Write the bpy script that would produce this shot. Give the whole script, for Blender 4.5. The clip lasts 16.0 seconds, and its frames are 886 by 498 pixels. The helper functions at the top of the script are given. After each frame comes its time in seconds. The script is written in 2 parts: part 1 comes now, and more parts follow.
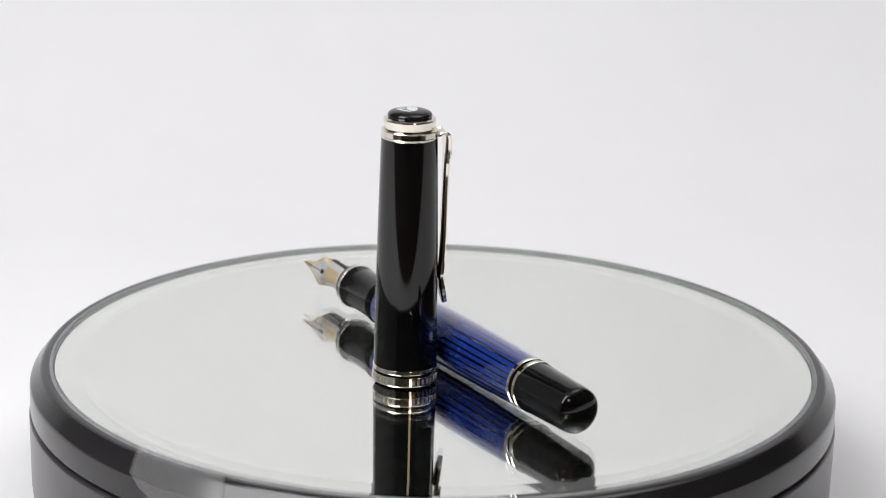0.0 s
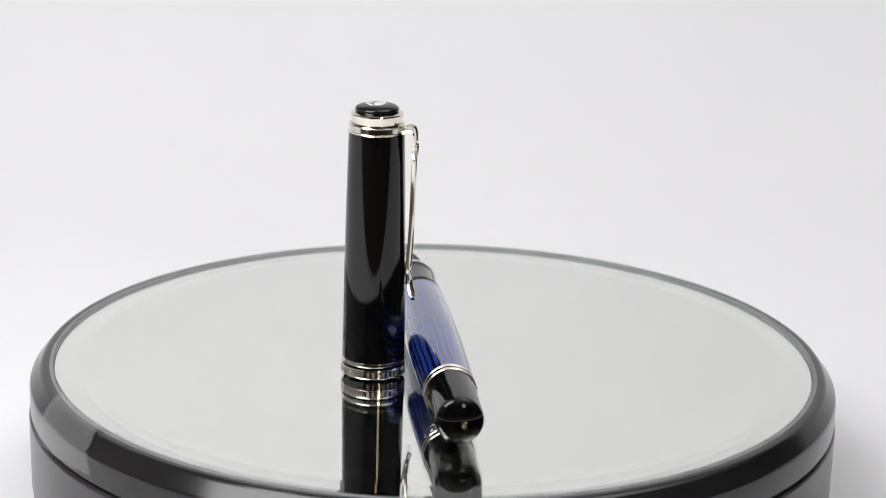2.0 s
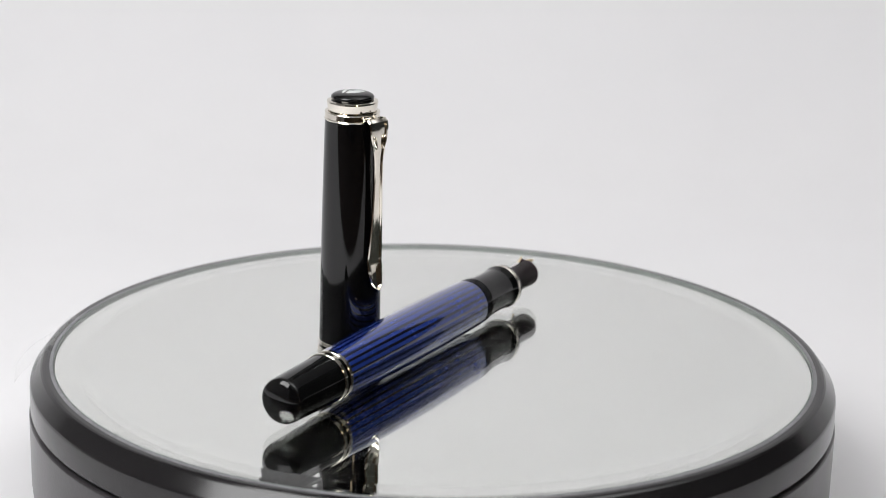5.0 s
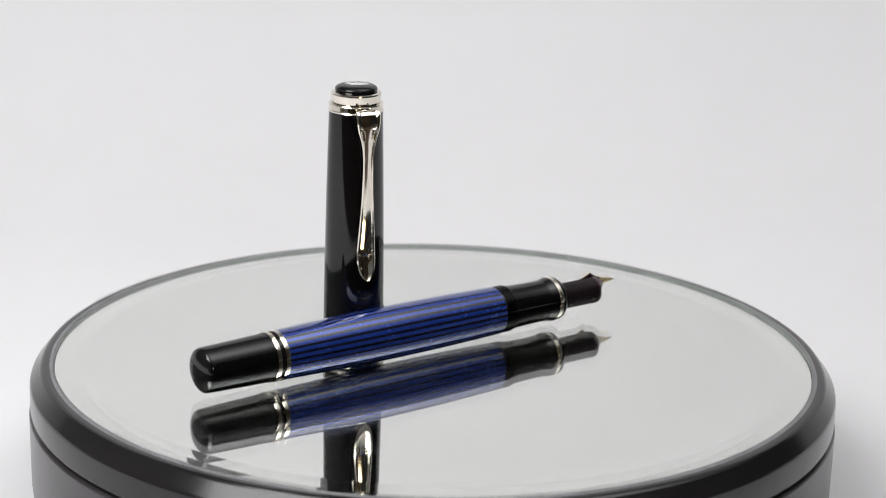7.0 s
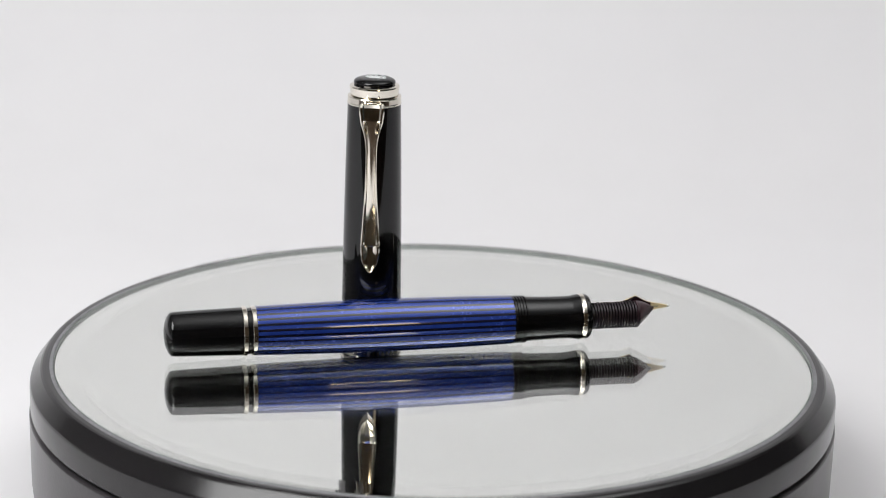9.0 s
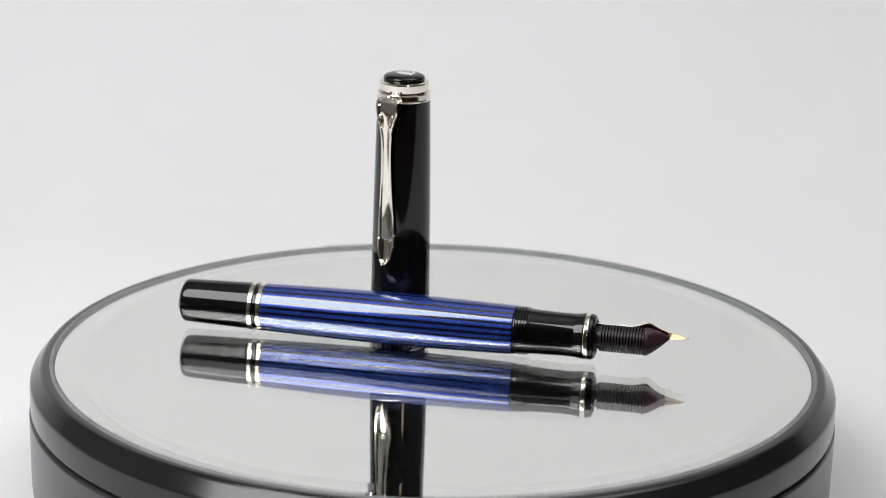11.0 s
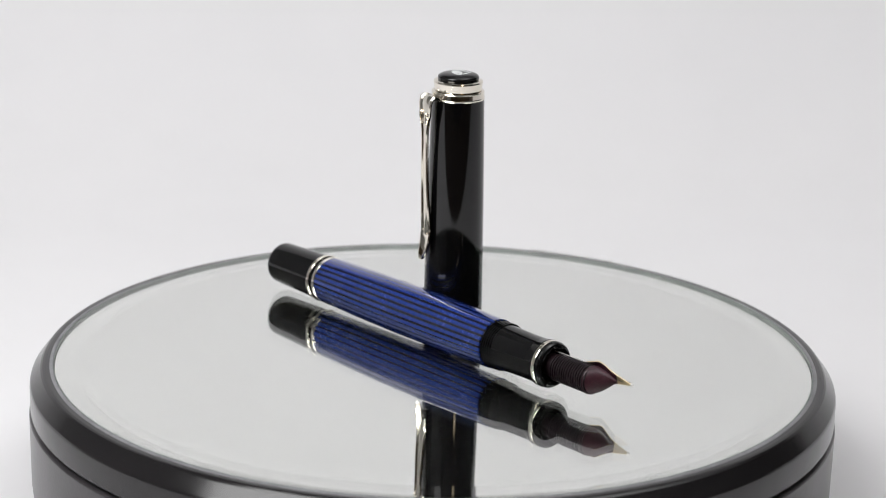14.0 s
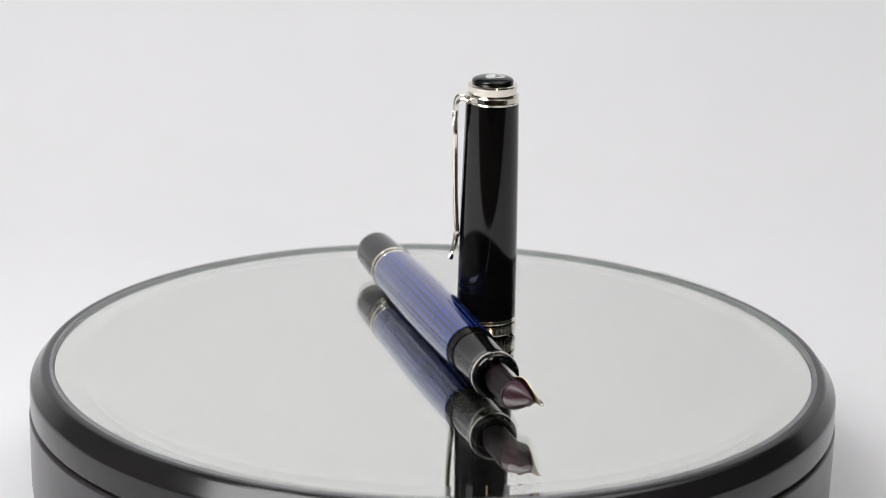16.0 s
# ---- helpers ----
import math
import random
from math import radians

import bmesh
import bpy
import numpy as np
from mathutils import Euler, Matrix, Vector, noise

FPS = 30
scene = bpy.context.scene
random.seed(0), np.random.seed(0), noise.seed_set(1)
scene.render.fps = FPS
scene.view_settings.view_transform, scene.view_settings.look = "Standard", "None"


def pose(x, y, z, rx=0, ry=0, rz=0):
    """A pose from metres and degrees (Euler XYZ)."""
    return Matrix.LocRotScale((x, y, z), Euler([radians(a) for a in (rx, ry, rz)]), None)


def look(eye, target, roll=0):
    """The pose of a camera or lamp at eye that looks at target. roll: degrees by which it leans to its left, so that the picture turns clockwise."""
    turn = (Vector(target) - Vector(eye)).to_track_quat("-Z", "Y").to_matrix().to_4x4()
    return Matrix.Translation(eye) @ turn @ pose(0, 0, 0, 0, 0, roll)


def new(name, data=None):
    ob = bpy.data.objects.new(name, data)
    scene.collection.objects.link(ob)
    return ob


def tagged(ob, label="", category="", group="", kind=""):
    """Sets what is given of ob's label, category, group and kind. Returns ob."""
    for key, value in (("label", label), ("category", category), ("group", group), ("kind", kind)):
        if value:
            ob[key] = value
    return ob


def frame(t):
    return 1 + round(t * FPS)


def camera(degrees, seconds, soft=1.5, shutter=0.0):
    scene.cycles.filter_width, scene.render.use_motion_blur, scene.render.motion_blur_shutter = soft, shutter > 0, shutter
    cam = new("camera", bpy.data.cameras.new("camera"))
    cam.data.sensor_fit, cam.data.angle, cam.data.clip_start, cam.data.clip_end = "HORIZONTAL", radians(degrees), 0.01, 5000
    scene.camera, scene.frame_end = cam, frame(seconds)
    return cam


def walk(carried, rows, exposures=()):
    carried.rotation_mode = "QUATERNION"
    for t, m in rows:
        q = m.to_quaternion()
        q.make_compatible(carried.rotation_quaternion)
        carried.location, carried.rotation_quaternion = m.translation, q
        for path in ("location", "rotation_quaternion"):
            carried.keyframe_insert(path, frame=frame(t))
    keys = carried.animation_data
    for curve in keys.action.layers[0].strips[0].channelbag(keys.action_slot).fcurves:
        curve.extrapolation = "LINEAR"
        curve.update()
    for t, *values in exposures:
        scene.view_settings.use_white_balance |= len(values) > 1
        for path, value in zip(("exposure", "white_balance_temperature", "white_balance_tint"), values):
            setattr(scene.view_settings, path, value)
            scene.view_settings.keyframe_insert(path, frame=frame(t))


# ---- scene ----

SECONDS = 16.0
SPIN = -12.09           # degrees a second, clockwise seen from above
EYE = (0.0, -0.5199, 0.18065)

cam = camera(22.425, SECONDS, soft=1.0)
# focus lies on the front of the pen, the back of the turntable falls off
cam.data.dof.use_dof = True
cam.data.dof.focus_distance, cam.data.dof.aperture_fstop = 0.53, 20.0
AIM = pose(*EYE, 90 - 16.544, 0, -0.089) @ pose(0, 0, 0, 0, 0, 1.41)
walk(cam, [(0.0, AIM), (SECONDS, AIM)],
     exposures=[(0.0, 0.0), (2.8, 0.0), (3.6, -0.09), (6.0, -0.11), (SECONDS, -0.11)])


def turned(t, m):
    """The pose m carried round by the turntable to the time t."""
    return pose(0, 0, 0, 0, 0, SPIN * t) @ m


STEPS = [i * 0.25 for i in range(int(SECONDS * 4) + 1)]

# ---- light ----
world = bpy.data.worlds.new("room_air")
scene.world = world
world.use_nodes = True
world.node_tree.nodes["Background"].inputs[0].default_value = (0.9, 0.95, 1.0, 1)
world.node_tree.nodes["Background"].inputs[1].default_value = 0.05


def softbox(name, eye, target, wide, high, watts, colour=(1, 1, 1)):
    data = bpy.data.lights.new(name, "AREA")
    data.shape, data.size, data.size_y, data.energy, data.color = "RECTANGLE", wide, high, watts, colour
    lamp = new(name, data)
    lamp.matrix_basis = look(eye, target)
    return lamp


softbox("softbox_key", (-0.34, -0.31, 0.53), (0.0, 0.0, 0.0), 0.37, 0.46, 4.55)
# added unseen fill: lights the white ceiling, from which soft light falls on the set
softbox("bounce_fill", (0.62, -0.05, 0.90), (0.64, -0.04, 1.5), 0.5, 0.5, 19.5)
# a small warm lamp beside the camera
softbox("side_lamp", (0.185, -0.50, 0.215), (0.0, 0, 0.10), 0.07, 0.075, 0.11, (1.0, 0.80, 0.55))


# ---- materials ----
def material(name, colour, rough=0.4, metal=0.0, coat=0.0, ior=1.5, vary=0.06, scale=60.0, bump=0.0, bump_scale=400.0,
             rough_vary=0.0):
    """A principled surface with colour and gloss varied at two scales, and a fine relief."""
    m = bpy.data.materials.new(name)
    m.use_nodes = True
    tree = m.node_tree
    b = tree.nodes["Principled BSDF"]
    b.inputs["Roughness"].default_value = rough
    b.inputs["Metallic"].default_value = metal
    b.inputs["IOR"].default_value = ior
    b.inputs["Coat Weight"].default_value = coat
    b.inputs["Coat Roughness"].default_value = 0.03
    place = tree.nodes.new("ShaderNodeTexCoord")
    n1, n2 = tree.nodes.new("ShaderNodeTexNoise"), tree.nodes.new("ShaderNodeTexNoise")
    n1.inputs["Scale"].default_value, n2.inputs["Scale"].default_value = scale, scale * 9
    mix = tree.nodes.new("ShaderNodeMath")
    mix.operation = "ADD"
    for n, k in ((n1, 0), (n2, 1)):
        tree.links.new(place.outputs["Object"], n.inputs["Vector"])
        tree.links.new(n.outputs["Fac"], mix.inputs[k])
    ramp = tree.nodes.new("ShaderNodeMapRange")
    ramp.inputs["From Min"].default_value, ramp.inputs["From Max"].default_value = 0.6, 1.4
    ramp.inputs["To Min"].default_value, ramp.inputs["To Max"].default_value = 1 - vary, 1 + vary
    tree.links.new(mix.outputs[0], ramp.inputs["Value"])
    tint = tree.nodes.new("ShaderNodeVectorMath")
    tint.operation = "SCALE"
    tint.inputs[0].default_value = colour
    tree.links.new(ramp.outputs[0], tint.inputs["Scale"])
    tree.links.new(tint.outputs[0], b.inputs["Base Color"])
    if rough_vary:
        wear = tree.nodes.new("ShaderNodeMapRange")
        wear.inputs["From Min"].default_value, wear.inputs["From Max"].default_value = 0.6, 1.4
        wear.inputs["To Min"].default_value, wear.inputs["To Max"].default_value = max(rough - rough_vary, 0), rough + rough_vary
        tree.links.new(mix.outputs[0], wear.inputs["Value"])
        tree.links.new(wear.outputs[0], b.inputs["Roughness"])
    if bump:
        fine, relief = tree.nodes.new("ShaderNodeTexNoise"), tree.nodes.new("ShaderNodeBump")
        fine.inputs["Scale"].default_value = bump_scale
        relief.inputs["Strength"].default_value, relief.inputs["Distance"].default_value = bump, 0.0004
        tree.links.new(place.outputs["Object"], fine.inputs["Vector"])
        tree.links.new(fine.outputs["Fac"], relief.inputs["Height"])
        tree.links.new(relief.outputs["Normal"], b.inputs["Normal"])
    return m


def glass_material(name, colour, rough=0.0, ior=1.5):
    m = bpy.data.materials.new(name)
    m.use_nodes = True
    b = m.node_tree.nodes["Principled BSDF"]
    b.inputs["Base Color"].default_value = (*colour, 1)
    b.inputs["Roughness"].default_value = rough
    b.inputs["IOR"].default_value = ior
    b.inputs["Transmission Weight"].default_value = 1
    return m


PAPER = material("white_paper", (0.826, 0.818, 0.834), 0.75, vary=0.012, scale=4, bump=0.15, bump_scale=60)
RESIN = material("black_resin", (0.003, 0.003, 0.0034), 0.045, vary=0.3, scale=80, ior=1.46, rough_vary=0.015)
SILVER = material("palladium_plating", (0.80, 0.755, 0.67), 0.08, 1.0, vary=0.04, scale=200, rough_vary=0.03)
BLUE = material("pearl_blue_acetate", (0.016, 0.053, 0.34), 0.25, 0.45, coat=1.0, vary=0.06, scale=160, rough_vary=0.05)
INK_BLUE = material("dark_blue_acetate", (0.0025, 0.003, 0.016), 0.12, 0.0, coat=1.0, vary=0.3, scale=160)
for m in (BLUE, INK_BLUE):
    m.node_tree.nodes["Principled BSDF"].inputs["Coat IOR"].default_value = 1.6
GOLD = material("nib_gold", (0.92, 0.76, 0.47), 0.42, 1.0, vary=0.05, scale=300, rough_vary=0.04)
RHODIUM = material("nib_rhodium", (0.94, 0.92, 0.89), 0.42, 1.0, vary=0.05, scale=300, rough_vary=0.04)
EBONITE = material("feed_ebonite", (0.012, 0.006, 0.008), 0.33, vary=0.3, scale=250, bump=0.1, bump_scale=900)
INKED = material("inked_ebonite", (0.040, 0.010, 0.018), 0.42, vary=0.5, scale=300, coat=0.1)
ENGRAVED = material("engraved_silver", (0.50, 0.46, 0.40), 0.45, 1.0, vary=0.15, scale=300)
EMBLEM = material("emblem_white", (0.72, 0.76, 0.75), 0.2, 0.3, vary=0.1, scale=400)
PLASTIC = material("turntable_black_plastic", (0.008, 0.007, 0.0078), 0.18, vary=0.2, scale=40, bump=0.015, bump_scale=900,
                   rough_vary=0.015)
LIP = material("grey_glue_edge", (0.20, 0.20, 0.21), 0.55, vary=0.3, scale=90, bump=0.12, bump_scale=300)
BASE = material("turntable_base_plastic", (0.040, 0.037, 0.040), 0.28, vary=0.15, scale=40, bump=0.06, bump_scale=1200)
MIRROR = material("silvering", (0.980, 0.998, 0.966), 0.0, 0.991, vary=0.006, scale=12)
GLASS = glass_material("float_glass", (0.998, 1.0, 0.996), ior=1.51)
TAPE = material("clear_tape", (0.75, 0.75, 0.76), 0.2, vary=0.1, scale=150)
TAPE.node_tree.nodes["Principled BSDF"].inputs["Alpha"].default_value = 0.065
EDGE = material("ground_glass_edge", (0.24, 0.31, 0.26), 0.7, vary=0.2, scale=90)
DUST = material("dust", (0.62, 0.62, 0.60), 0.8, vary=0.2, scale=90)
BROWN = material("room_wall_brown", (0.10, 0.065, 0.035), 0.7, vary=0.15, scale=3, bump=0.2, bump_scale=40)
WALL = material("room_wall", (0.08, 0.085, 0.08), 0.8, vary=0.1, scale=3, bump=0.2, bump_scale=40)
BOUNCE_WHITE = material("bounce_white", (0.84, 0.84, 0.84), 0.8, vary=0.02, scale=3, bump=0.1, bump_scale=60)
WOOD = material("table_dark", (0.045, 0.028, 0.017), 0.45, vary=0.3, scale=6, bump=0.1, bump_scale=80)


# ---- mesh helpers ----
def part(name, bm, materials, parent=None, label="", sharp=35):
    """One mesh object from a bmesh, under its thing."""
    mesh = bpy.data.meshes.new(name)
    bmesh.ops.recalc_face_normals(bm, faces=bm.faces)
    bm.to_mesh(mesh)
    bm.free()
    for m in materials if isinstance(materials, (list, tuple)) else [materials]:
        mesh.materials.append(m)
    for p in mesh.polygons:
        p.use_smooth = True
    mesh.set_sharp_from_angle(angle=radians(sharp))
    ob = new(name, mesh)
    ob.parent = parent
    if label:
        ob["label"] = label
    return ob


def held(profile):
    """The profile with a loop close to each crease, so that the bands between stay flat in shading."""
    pts = [Vector(p) for p in profile]
    out = []
    for i, p in enumerate(pts):
        before = pts[i] - pts[i - 1] if i else None
        after = pts[i + 1] - p if i + 1 < len(pts) else None
        crease = before is not None and after is not None and before.length > 0 and after.length > 0 and before.angle(after) > radians(7)
        if crease and before.length > 0.3:
            out.append(p - before.normalized() * min(0.06, before.length * 0.2))
        out.append(p)
        if crease and after.length > 0.3:
            out.append(p + after.normalized() * min(0.06, after.length * 0.2))
    return [tuple(p) for p in out]


GIRTH = 1.025           # fullness of all that is turned about the pen's axis


def lathe(profile, n=96, axis="z", height=0.0, slots=None, shift=0.0):
    """A turned body from (place along the axis, radius) in millimetres; a radius of 0 closes an end."""
    bm = bmesh.new()
    rings = []
    for s, r in held(profile):
        ring = []
        for k in range(1 if r == 0 else n):
            a = 2 * math.pi * (k + shift) / n
            u, v = r * math.cos(a), r * math.sin(a)
            if axis == "x":
                u, v = u * GIRTH, v * GIRTH
            ring.append(bm.verts.new(Vector((s, u, v + height) if axis == "x" else (u, v, s)) / 1000))
        rings.append(ring)
    for a, b in zip(rings, rings[1:]):
        for k in range(n):
            j = (k + 1) % n
            quad = [a[k % len(a)], a[j % len(a)], b[j % len(b)], b[k % len(b)]]
            quad = list(dict.fromkeys(quad))
            if len(quad) > 2:
                f = bm.faces.new(quad)
                if slots:
                    f.material_index = slots(k)
    return bm


def rounded(s0, r0, s1, r1, e=0.15):
    """A closed band between two places, with softened edges."""
    d = 1 if s1 > s0 else -1
    return [(s0, 0), (s0, r0 - e), (s0 + d * e * 0.3, r0 - e * 0.3), (s0 + d * e, r0), (s1 - d * e, r1),
            (s1 - d * e * 0.3, r1 - e * 0.3), (s1, r1 - e), (s1, 0)]


def box(x0, y0, z0, x1, y1, z1):
    bm = bmesh.new()
    bmesh.ops.create_cube(bm, size=1, matrix=Matrix.Translation(((x0 + x1) / 2, (y0 + y1) / 2, (z0 + z1) / 2))
                          @ Matrix.Diagonal((x1 - x0, y1 - y0, z1 - z0, 1)))
    return bm


# ---- the setting ----
FLOOR_Z = -0.035


def build_setting():
    # a white paper sweep: flat on the table, curving up behind
    bm = bmesh.new()
    line = [(-0.24 + 0.44 * i / 40, 0.0) for i in range(41)]
    for i in range(1, 25):
        a = radians(62 * i / 24)
        line.append((0.20 + 0.22 * math.sin(a), 0.22 * (1 - math.cos(a))))
    y1, z1 = line[-1]
    line += [(y1 + 0.7 * math.cos(radians(62)) * i / 30, z1 + 0.7 * math.sin(radians(62)) * i / 30) for i in range(1, 31)]
    grid = []
    for y, z in line:
        row = []
        for k in range(81):
            x = 0.85 * (k / 40 - 1)
            far = max(0.0, min(1.0, (y - 0.12) / 0.15))
            w = noise.noise((x * 4.1 + 3 * y, y * 3.0 + z * 3.2, 1.7)) * 0.009 * far
            w += noise.noise((x * 11 - 9 * z, y * 6 + z * 9, 5.1)) * 0.0022 * far
            tilt = 0 if y < 0.20 else min(1.0, (y - 0.20) / 0.22)
            row.append(bm.verts.new((x, y - w * tilt, FLOOR_Z + z + abs(w) * (1 - tilt))))
        grid.append(row)
    for a, b in zip(grid, grid[1:]):
        for k in range(80):
            bm.faces.new((a[k], a[k + 1], b[k + 1], b[k]))
    sweep = part("backdrop", bm, PAPER, sharp=180)
    sweep.modifiers.new("thickness", "SOLIDIFY").thickness = -0.0006
    tagged(sweep, "white paper sweep curving up behind the turntable", "backdrop", kind="structure")
    # the table below it and the dim room round it
    tagged(part("table_top", box(-1.0, -0.47, FLOOR_Z - 0.04, 1.0, 0.75, FLOOR_Z - 0.002), WOOD),
           "plain dark table under the white paper", "table", kind="structure")
    low, high, far, w = -0.8, 1.5, 1.9, 0.1
    for name, b in (("wall_north", (-far, far, low, far, far + w, high)), ("wall_south", (-far, -far - w, low, far, -far, high)),
                    ("wall_west", (-1.2 - w, -far, low, -1.2, far, high)), ("wall_east", (far, -far, low, far + w, far, high)),
                    ("floor", (-far, -far, low - w, far, far, low)), ("ceiling", (-far, -far, high, far, far, high + w))):
        # unseen ceiling and west wall are white to bounce light onto the set
        paint, words = {"ceiling": (BOUNCE_WHITE, "unseen white room surface that bounces light onto the set"), "wall_west": (BOUNCE_WHITE, "unseen white room surface that bounces light onto the set"),
                        "wall_south": (BROWN, "plain dim brown room surface")}.get(name, (WALL, "plain dim grey room surface"))
        tagged(part(name, box(*b), paint), words, name.split("_")[0], kind="structure")


build_setting()


# ---- the turntable ----
def build_turntable():
    table = tagged(new("turntable"), "round black plastic display turntable with mirror top", "turntable")
    table.location.x = -0.0008
    base = [(-35, 0), (-35, 95.0), (-34.4, 96.4), (-33.2, 97.3), (-31.5, 97.9), (-29, 98.15), (-12.1, 98.3), (-11.8, 98.1), (-11.6, 97.2), (-11.6, 0)]
    part("base", lathe(base, 192), BASE, table, "dark grey plastic base drum")
    rim = [(-11.0, 0), (-11.0, 97.4), (-10.8, 97.7), (-10.4, 98.0), (-5.2, 98.02), (-4.6, 97.96), (-4.1, 97.8), (-3.6, 97.45), (-1.5, 95.75),
           (-1.0, 95.4), (-0.6, 94.9), (-0.45, 94.3), (-0.42, 93.3), (-0.43, 92.95), (-3.6, 92.8), (-3.6, 0)]
    platter = part("platter", lathe(rim, 192), PLASTIC, table, "glossy black bevelled rim")
    ground = [(-3.04, 92.1), (-0.24, 92.1), (-0.23, 92.22), (-3.04, 92.2), (-3.04, 92.1)]
    part("glass_edge", lathe(ground, 192), EDGE, platter, "ground green edge of the mirror glass")
    lip = [(-3.4, 92.35), (-0.5, 92.35), (-0.24, 92.32), (-0.2, 92.36), (-0.19, 92.6), (-0.22, 92.9), (-0.38, 93.25), (-0.7, 93.2), (-3.4, 92.35)]
    part("glue_edge", lathe(lip, 192), LIP, platter, "uneven grey edge round the mirror")
    glass = [(-3.05, 0), (-3.05, 91.9), (-2.9, 92.2), (-0.5, 92.3), (-0.20, 92.25), (-0.18, 92.1), (0, 86.0), (0, 0)]
    part("mirror_glass", lathe(glass, 192), GLASS, platter, "clear glass with a bevelled edge", sharp=0.5)
    part("silvering", lathe([(-3.10, 0), (-3.10, 92.0), (-3.3, 92.0), (-3.3, 0)], 192), MIRROR, platter, "silvered mirror back")
    # a strip of clear tape over the rim, its free end standing off
    bm = bmesh.new()
    across = [(0.02, 92.0), (0.06, 93.4), (-0.35, 94.9), (-1.5, 96.0), (-2.6, 96.95), (-3.5, 98.0), (-4.1, 99.2), (-4.7, 100.3), (-5.3, 101.3), (-6.0, 102.1)]
    rows = []
    for i, (z, r) in enumerate(across):
        row = []
        for k in range(15):
            q = k / 14
            a = radians(-132.5 + 15.0 * q + 0.25 * i + (0.8 + 0.5 * (1 - q)) * max(0, i - 5))
            lift = 0.25 + 0.12 * math.sin(7 * q + i) + (0.5 * math.sin(5 * q) if i > 5 else 0)
            row.append(bm.verts.new(Vector(((r + lift) * math.cos(a), (r + lift) * math.sin(a), z + lift * 0.5)) / 1000))
        rows.append(row)
    for a, b in zip(rows, rows[1:]):
        for k in range(14):
            bm.faces.new((a[k], a[k + 1], b[k + 1], b[k]))
    tape = part("tape_strip", bm, TAPE, platter, "clear sticky tape with a loose end", sharp=180)
    tape.modifiers.new("thickness", "SOLIDIFY").thickness = 0.00006
    # fine dust lying on the glass
    bm = bmesh.new()
    for _ in range(90):
        a, d, size = random.uniform(0, 2 * math.pi), 88 * math.sqrt(random.random()), random.uniform(0.03, 0.09)
        x, y = d * math.cos(a), d * math.sin(a)
        ring = []
        for k in range(6):
            q = random.uniform(0.6, 1.3) * size
            ring.append(bm.verts.new(Vector((x + q * math.cos(k * math.pi / 3), y + q * 0.7 * math.sin(k * math.pi / 3), 0.02)) / 1000))
        top = bm.verts.new(Vector((x, y, 0.02 + size * 0.6)) / 1000)
        for k in range(6):
            bm.faces.new((ring[k], ring[(k + 1) % 6], top))
    tagged(part("dust", bm, DUST, platter, "fine pale dust specks"), kind="stuff")
    return table, platter


turntable, platter = build_turntable()


# ---- the cap ----
CAP_POSE = pose(-0.00755, -0.02034, 0.0, 0, 0, 17)


def cap_radius(h):
    return 7.45 + (6.55 - 7.45) * (h - 4.2) / 54.8 + 0.12 * math.sin(math.pi * (h - 4.2) / 54.8)


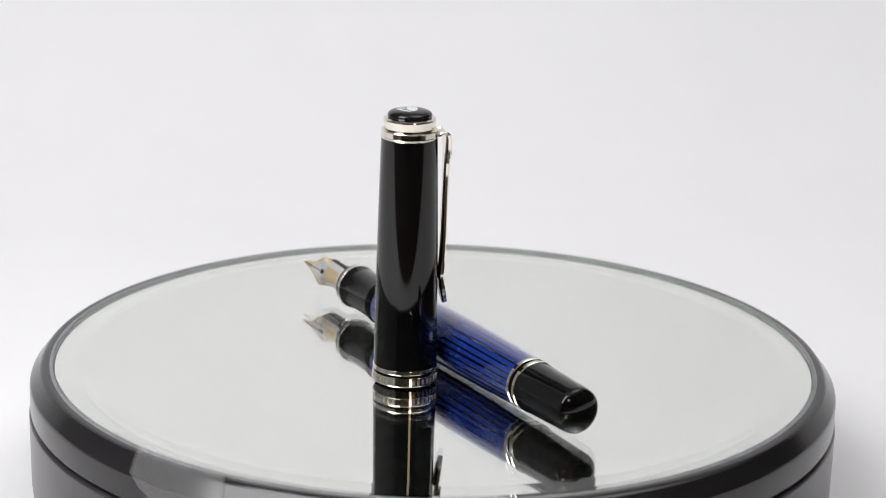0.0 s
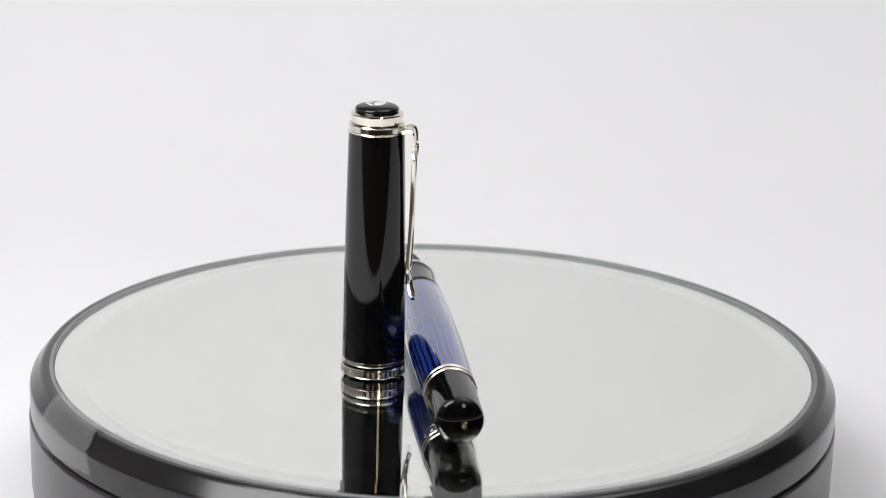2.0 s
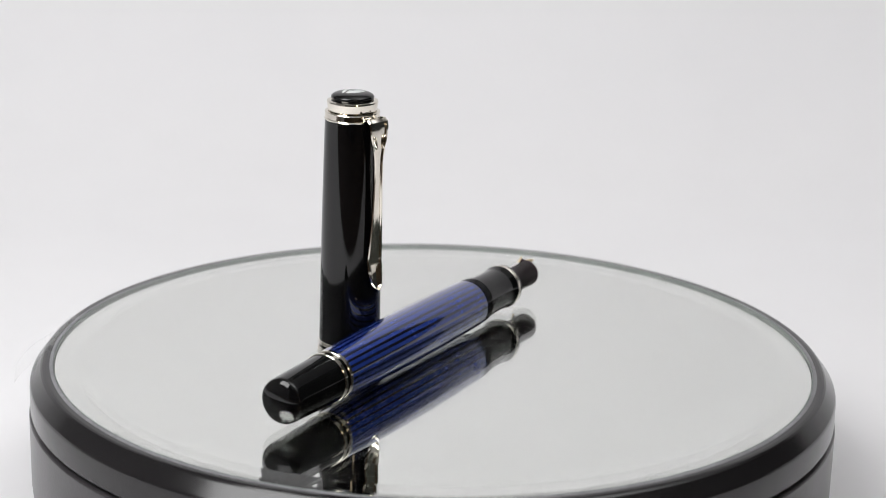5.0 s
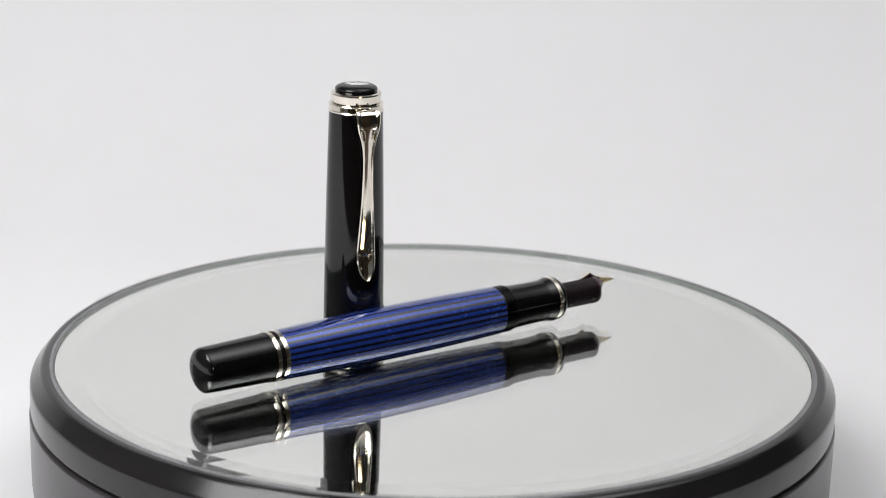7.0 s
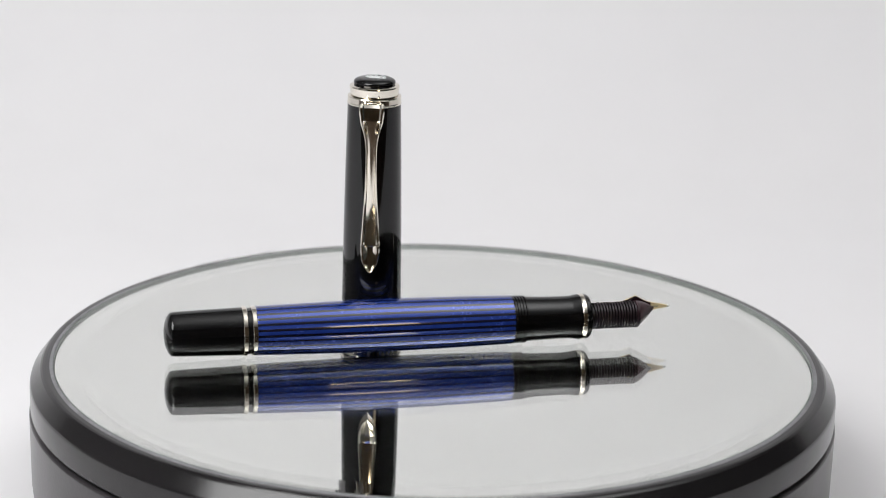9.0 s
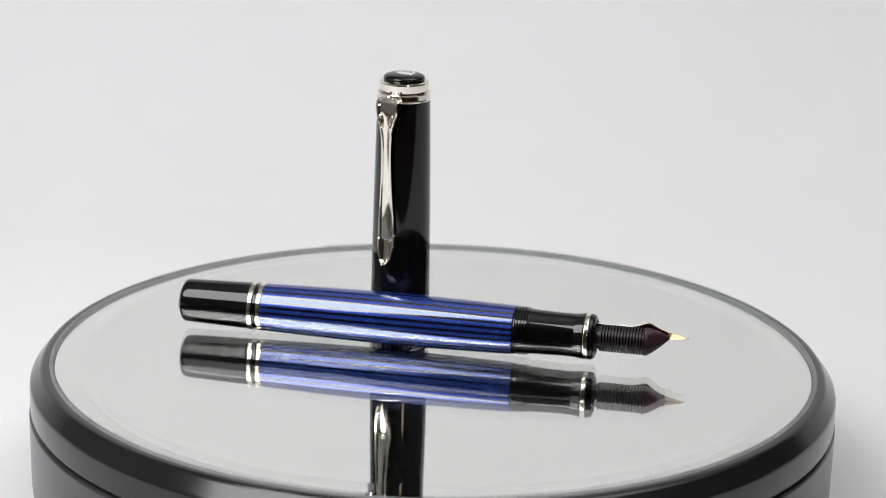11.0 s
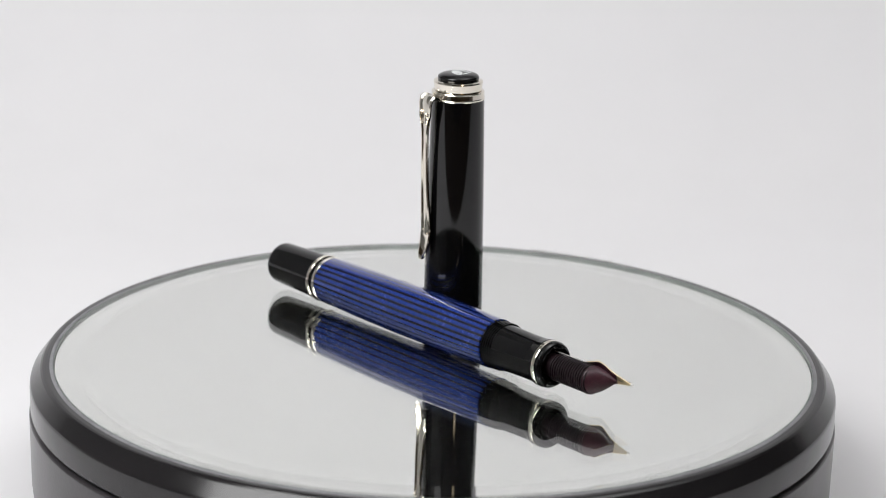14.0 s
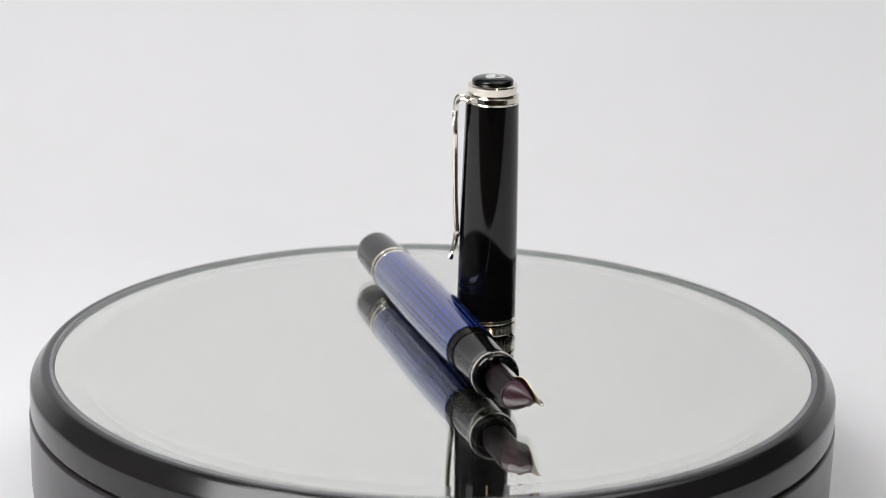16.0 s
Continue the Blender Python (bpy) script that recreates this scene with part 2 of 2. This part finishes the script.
def build_clip(parent):
    line = [(59.6, 6.2, 2.6), (60.2, 7.2, 2.9), (60.2, 8.15, 3.05), (59.6, 8.85, 3.1), (58.4, 9.12, 3.05), (56.0, 9.18, 2.7),
            (53.5, 9.15, 1.95), (51.5, 9.12, 1.5), (49.0, 9.08, 1.32), (45.0, 9.0, 1.3), (40.0, 8.9, 1.45), (35.0, 8.75, 1.72),
            (30.0, 8.5, 2.05), (26.5, 8.22, 2.3), (25.0, 8.12, 2.36), (24.6, 8.35, 2.36), (23.0, 8.5, 2.3), (21.2, 8.85, 2.0),
            (19.8, 9.25, 1.45), (18.9, 9.5, 0.85), (18.5, 9.6, 0.3)]
    bm = bmesh.new()
    rows = []
    for i, (h, r, w) in enumerate(line):
        a, b = line[max(i - 1, 0)], line[min(i + 1, len(line) - 1)]
        t = Vector((b[1] - a[1], 0, b[0] - a[0])).normalized()
        out = Vector((-t.z, 0, t.x))
        c = Vector((r, 0, h))
        spoon = h < 24.8
        ring = []
        for k in (-1, -0.9, -0.74, -0.6, -0.3, 0, 0.3, 0.6, 0.74, 0.9, 1):
            rimmed = {1: 0.0, 0.9: 0.26, 0.74: 0.24, 0.6: -0.06}.get(abs(k))
            if rimmed is not None:
                lift = rimmed
            elif spoon:
                lift = -0.6 * (1 - k * k)
            else:
                lift = 0.16 if k == 0 else 0.05
            ring.append(c + Vector((0, k * w, 0)) + out * lift)
        for k in (1, 0.5, -0.5, -1):
            ring.append(c + Vector((0, k * w * 0.92, 0)) - out * (0.85 if abs(k) < 1 else 0.55))
        rows.append([bm.verts.new(p / 1000) for p in ring])
    for a, b in zip(rows, rows[1:]):
        for k in range(len(a)):
            j = (k + 1) % len(a)
            bm.faces.new((a[k], a[j], b[j], b[k]))
    bm.faces.new(rows[0])
    bm.faces.new(rows[-1])
    ob = part("clip", bm, SILVER, parent, "long beak-shaped polished silver clip", sharp=30)
    # the two small curls at the head of the beak
    for side in (-1, 1):
        bm = bmesh.new()
        rings = []
        for i in range(28):
            a = 2 * math.pi * i / 28
            taper = 0.62 + 0.38 * math.sin(a)
            y, z = 0.62 * math.cos(a) * taper - 0.30 * math.sin(a), 1.55 * math.sin(a)
            ring = []
            for k in range(8):
                b = 2 * math.pi * k / 8
                grow = 1 + 0.24 * math.cos(b) / 0.9
                ring.append(bm.verts.new(Vector((9.40 + 0.26 * math.sin(b), side * (1.42 - y * grow), 54.9 + z * (1 + 0.12 * math.cos(b)))) / 1000))
            rings.append(ring)
        for a, b in zip(rings, rings[1:] + rings[:1]):
            for k in range(8):
                bm.faces.new((a[k], a[(k + 1) % 8], b[(k + 1) % 8], b[k]))
        part("clip_curl", bm, SILVER, ob)
    return ob


def build_cap():
    cap = tagged(new("pen_cap"), "glossy black pen cap with silver bands standing upright on the mirror", "pen cap")
    body = [(0.0, 6.4), (0.0, 7.2), (0.12, 7.4), (0.3, 7.45), (4.2, 7.45)]
    body += [(4.2 + 54.8 * i / 24, cap_radius(4.2 + 54.8 * i / 24)) for i in range(1, 25)]
    body += [(59.4, 6.4), (59.6, 6.0), (59.6, 0)]
    part("barrel", lathe(body, 128), RESIN, cap, "glossy black resin cap tube")
    band = part("cap_band", lathe([(0.35, 7.3), (0.4, 7.62), (0.6, 7.7), (2.4, 7.7), (2.58, 7.62), (2.62, 7.3)], 128), SILVER, cap,
                "wide engraved silver cap band")
    part("cap_ring", lathe([(3.2, 7.3), (3.25, 7.55), (3.4, 7.62), (4.05, 7.6), (4.2, 7.52), (4.24, 7.3)], 128), SILVER, cap)
    # the band's engraving, as plain bars
    bm = bmesh.new()
    for k in range(40):
        if k % 10 > 6:
            continue
        a = radians(k * 360 / 40)
        wide = 0.45 - 0.1 * (k % 3)
        m = Matrix.Rotation(a, 4, "Z") @ Matrix.Translation((0.00770, 0, 0.0015))
        bmesh.ops.create_cube(bm, size=1, matrix=m @ Matrix.Diagonal((0.00012, wide / 1000 * 1.5, 0.0012, 1)))
    part("engraving", bm, ENGRAVED, band, "matt engraved marks")
    part("upper_ring", lathe([(58.9, 6.0), (58.95, 6.52), (59.1, 6.64), (59.35, 6.66), (59.5, 6.56), (60.7, 6.50), (60.85, 6.58),
                              (61.0, 6.5), (61.1, 6.2), (61.15, 0)], 128), SILVER, cap)
    part("crown_band", lathe([(61.1, 0), (61.1, 5.7), (61.2, 5.84), (63.2, 6.12), (63.5, 6.04), (63.7, 5.5), (63.7, 0)], 128), SILVER, cap)
    dome = [(63.7, 5.0)] + [(64.3 + 1.2 * math.sin(radians(a)), 5.15 * math.cos(radians(a)) ** 0.55) for a in range(0, 90, 6)] + [(65.5, 0)]
    crown = part("crown", lathe(dome, 96), RESIN, cap, "domed black crown")
    # a plain pale emblem let into the crown
    bm = bmesh.new()

    def dome_z(x, y):
        q = min(1.0, math.hypot(x, y) / 5.15)
        return 64.3 + 1.2 * math.sqrt(max(0.0, 1 - q ** (2 / 0.55))) + 0.03

    def blob(cx, cy, rx, ry, turn):
        c = math.cos(radians(turn)), math.sin(radians(turn))
        mid = bm.verts.new(Vector((cx, cy, dome_z(cx, cy))) / 1000)
        edge = []
        for k in range(20):
            a = 2 * math.pi * k / 20
            u, v = rx * math.cos(a), ry * math.sin(a)
            x, y = cx + u * c[0] - v * c[1], cy + u * c[1] + v * c[0]
            edge.append(bm.verts.new(Vector((x, y, dome_z(x, y))) / 1000))
        for k in range(20):
            bm.faces.new((mid, edge[k], edge[(k + 1) % 20]))

    blob(0.6, 0.3, 2.6, 1.25, 78)
    blob(-1.3, 1.9, 1.7, 0.4, 25)
    blob(-1.6, -1.2, 1.9, 0.42, -55)
    blob(-1.9, 0.4, 1.3, 0.36, -10)
    part("emblem", bm, EMBLEM, crown, "pale inlaid emblem")
    build_clip(cap)
    return cap


pen_cap = build_cap()


# ---- the pen ----
PEN_POSE = pose(0.02165, -0.04076, 0.0, 0, 0, 120.96)
LIFT = 6.55             # height of the pen's axis over the glass, mm


def build_pen():
    pen = tagged(new("fountain_pen"), "uncapped fountain pen with blue striped barrel lying on the mirror", "fountain pen")
    knob = [(-20.7, 0), (-20.66, 1.0), (-20.55, 1.9), (-20.36, 2.8), (-20.1, 3.6), (-19.8, 4.25), (-19.5, 4.7), (-19.25, 4.97), (-19.0, 5.12), (-18.7, 5.21),
            (-18.3, 5.26), (-17.6, 5.29), (-10, 5.5),
            (-2.0, 5.7), (-1.8, 5.5), (1.2, 5.5), (1.2, 0)]
    part("piston_knob", lathe(knob, 96, "x", LIFT), RESIN, pen, "glossy black turning knob")
    for s in (-1.9, 0.35):
        part("trim_ring", lathe([(s, 5.3), (s, 5.8), (s + 0.15, 5.93), (s + 1.0, 5.95), (s + 1.15, 5.85), (s + 1.15, 5.3)], 96, "x", LIFT),
             SILVER, pen)
    body = [(1.5, 5.3), (1.5, 5.85)]
    for i in range(33):
        q = i / 32
        body.append((1.6 + 63.3 * q, 5.88 + 0.46 * math.sin(math.pi * q) + 0.08 * q))
    body += [(64.93, 5.9), (64.95, 5.4)]
    stripes = 27
    dark = [random.choice((2, 3, 3)) for _ in range(stripes)]
    part("barrel", lathe(body, stripes * 7, "x", LIFT, slots=lambda k: 1 if k % 7 < dark[k // 7] else 0), [BLUE, INK_BLUE], pen,
         "lengthwise blue and black striped barrel")
    grip = [(64.9, 0), (64.9, 5.6)]
    for i in range(5):
        s = 65.2 + i * 0.72
        grip += [(s, 5.75), (s + 0.25, 5.75), (s + 0.36, 5.45), (s + 0.6, 5.45)]
    grip += [(68.9, 5.4), (69.3, 5.38), (73, 5.25), (77, 5.15), (80, 5.2), (81.5, 5.42), (82.1, 5.55), (82.3, 5.5), (82.4, 0)]
    part("grip_section", lathe(grip, 96, "x", LIFT), RESIN, pen, "black threaded grip with flared mouth")
    part("grip_ring", lathe([(82.35, 4.4), (82.35, 5.45), (82.5, 5.54), (83.3, 5.56), (83.45, 5.48), (83.45, 4.4), (82.35, 4.4)], 96, "x", LIFT),
         SILVER, pen)
    part("mouth", lathe([(83.4, 0), (83.4, 5.42), (83.6, 5.5), (84.3, 5.36), (84.75, 5.05), (84.95, 4.6), (84.8, 4.1), (84.2, 3.75), (83.6, 3.6), (83.6, 0)], 96, "x", LIFT), RESIN, pen, "black mouth of the grip")

    # nib and feed face sideways: N points out of the nib's top
    lean = radians(15)
    N = Vector((0, math.cos(lean), math.sin(lean)))
    S = Vector((1, 0, 0)).cross(N)
    C = Vector((0, 0, LIFT))

    bm = bmesh.new()
    rows = []
    for i in range(41):
        q = i / 40
        s = 83.6 + (106.6 - 83.6) * q
        if s < 97:
            w, r = 3.5 + 0.75 * ((s - 83.6) / 13.4) ** 2, 3.45
        else:
            p = (s - 97) / 9.6
            w, r = 4.25 * (1 - p) ** 1.35 * (1 - 0.38 * math.sin(math.pi * p)) + 0.25, 3.45 + 0.9 * p
        row = []
        for k in range(17):
            a = (k - 8) / 8
            th = a * w / r
            tip = max(0.0, (s - 97) / 9.6)
            flat = min(1.0, max(0.0, (s - 92.5) / 7.0))
            flat = flat * flat * (3 - 2 * flat) * 0.85 + 0.15 * tip
            up = r * (math.cos(th) * (1 - flat) + flat) - 1.15 * tip ** 1.3
            row.append(bm.verts.new((C + Vector((s, 0, 0)) + N * up + S * (r * math.sin(th) * (1 - flat) + a * w * flat)) / 1000))
        rows.append(row)
    for i, (a, b) in enumerate(zip(rows, rows[1:])):
        for k in range(16):
            f = bm.faces.new((a[k], a[k + 1], b[k + 1], b[k]))
            if i > 31:
                f.material_index = 2
            elif i > 18:
                f.material_index = 1 if 2 <= k <= 13 else 0
            else:
                f.material_index = 0 if 4 <= k <= 11 and i > 7 else 1
    nib = part("nib", bm, [GOLD, RHODIUM, GOLD, INKED, INKED, GOLD], pen, "two-tone gold and silver nib", sharp=60)
    skin_of_nib = nib.modifiers.new("thickness", "SOLIDIFY")
    skin_of_nib.thickness, skin_of_nib.material_offset, skin_of_nib.material_offset_rim = 0.00024, 3, 0
    # the slit, its breather hole and the tipping ball
    bm = bmesh.new()
    bmesh.ops.create_cube(bm, size=1, matrix=Matrix.Translation((C + Vector((101.0, 0, 0)) + N * 3.45) / 1000)
                          @ Matrix((Vector((1, 0, 0)), S, N)).transposed().to_4x4() @ Matrix.Diagonal((0.0100, 0.00010, 0.0007, 1)))
    bmesh.ops.create_cone(bm, segments=24, radius1=0.0006, radius2=0.0006, depth=0.0009, cap_ends=True,
                          matrix=Matrix.Translation((C + Vector((96.0, 0, 0)) + N * 3.3) / 1000)
                          @ Matrix((Vector((1, 0, 0)), S, N)).transposed().to_4x4())
    part("slit", bm, EBONITE, nib, "dark nib slit and breather hole")
    bm = bmesh.new()
    bmesh.ops.create_uvsphere(bm, u_segments=16, v_segments=10, radius=0.00042,
                              matrix=Matrix.Translation((C + Vector((106.6, 0, 0)) + N * 3.2) / 1000))
    part("tipping", bm, RHODIUM, nib)

    def feed_row(bm, s, r, rise, cut, deep=1.0):
        row = []
        for k in range(40):
            a = 2 * math.pi * k / 40
            u, v = r * math.cos(a), r * math.sin(a)
            row.append(bm.verts.new((C + Vector((s, 0, 0)) + N * ((u * deep if u < 0 else min(u, cut)) + rise) + S * v) / 1000))
        return row

    def skin(bm, rows):
        for a, b in zip(rows, rows[1:]):
            for k in range(40):
                bm.faces.new((a[k], a[(k + 1) % 40], b[(k + 1) % 40], b[k]))
        bm.faces.new(rows[0])
        bm.faces.new(rows[-1])

    bm = bmesh.new()
    rows = [feed_row(bm, 83.4, 2.75, 0, 2.4), feed_row(bm, 86.0, 2.8, 0, 2.4)]
    s = 86.1
    while s < 97.2:
        for d, r in ((0.0, 3.35), (0.36, 3.35), (0.4, 2.5), (0.68, 2.5)):
            rows.append(feed_row(bm, s + d, r, 0, 2.4))
        s += 0.74
    skin(bm, rows)
    part("feed", bm, EBONITE, pen, "black finned ebonite feed")
    bm = bmesh.new()
    rows = []
    for i in range(15):
        q = i / 14
        rows.append(feed_row(bm, 97.0 + 5.6 * q, 3.2 * (1 - q ** 1.5) + 0.25, 2.3 * q ** 1.2, 0.3 + 2.0 * (1 - q), 1 - 0.55 * q))
    skin(bm, rows)
    part("feed_tip", bm, INKED, pen, "ink-stained plum tip of the feed")
    return pen


fountain_pen = build_pen()


def motions():
    walk(platter, [(t, turned(t, pose(0, 0, 0))) for t in STEPS])
    walk(pen_cap, [(t, turned(t, CAP_POSE)) for t in STEPS])
    walk(fountain_pen, [(t, turned(t, PEN_POSE)) for t in STEPS])


motions()
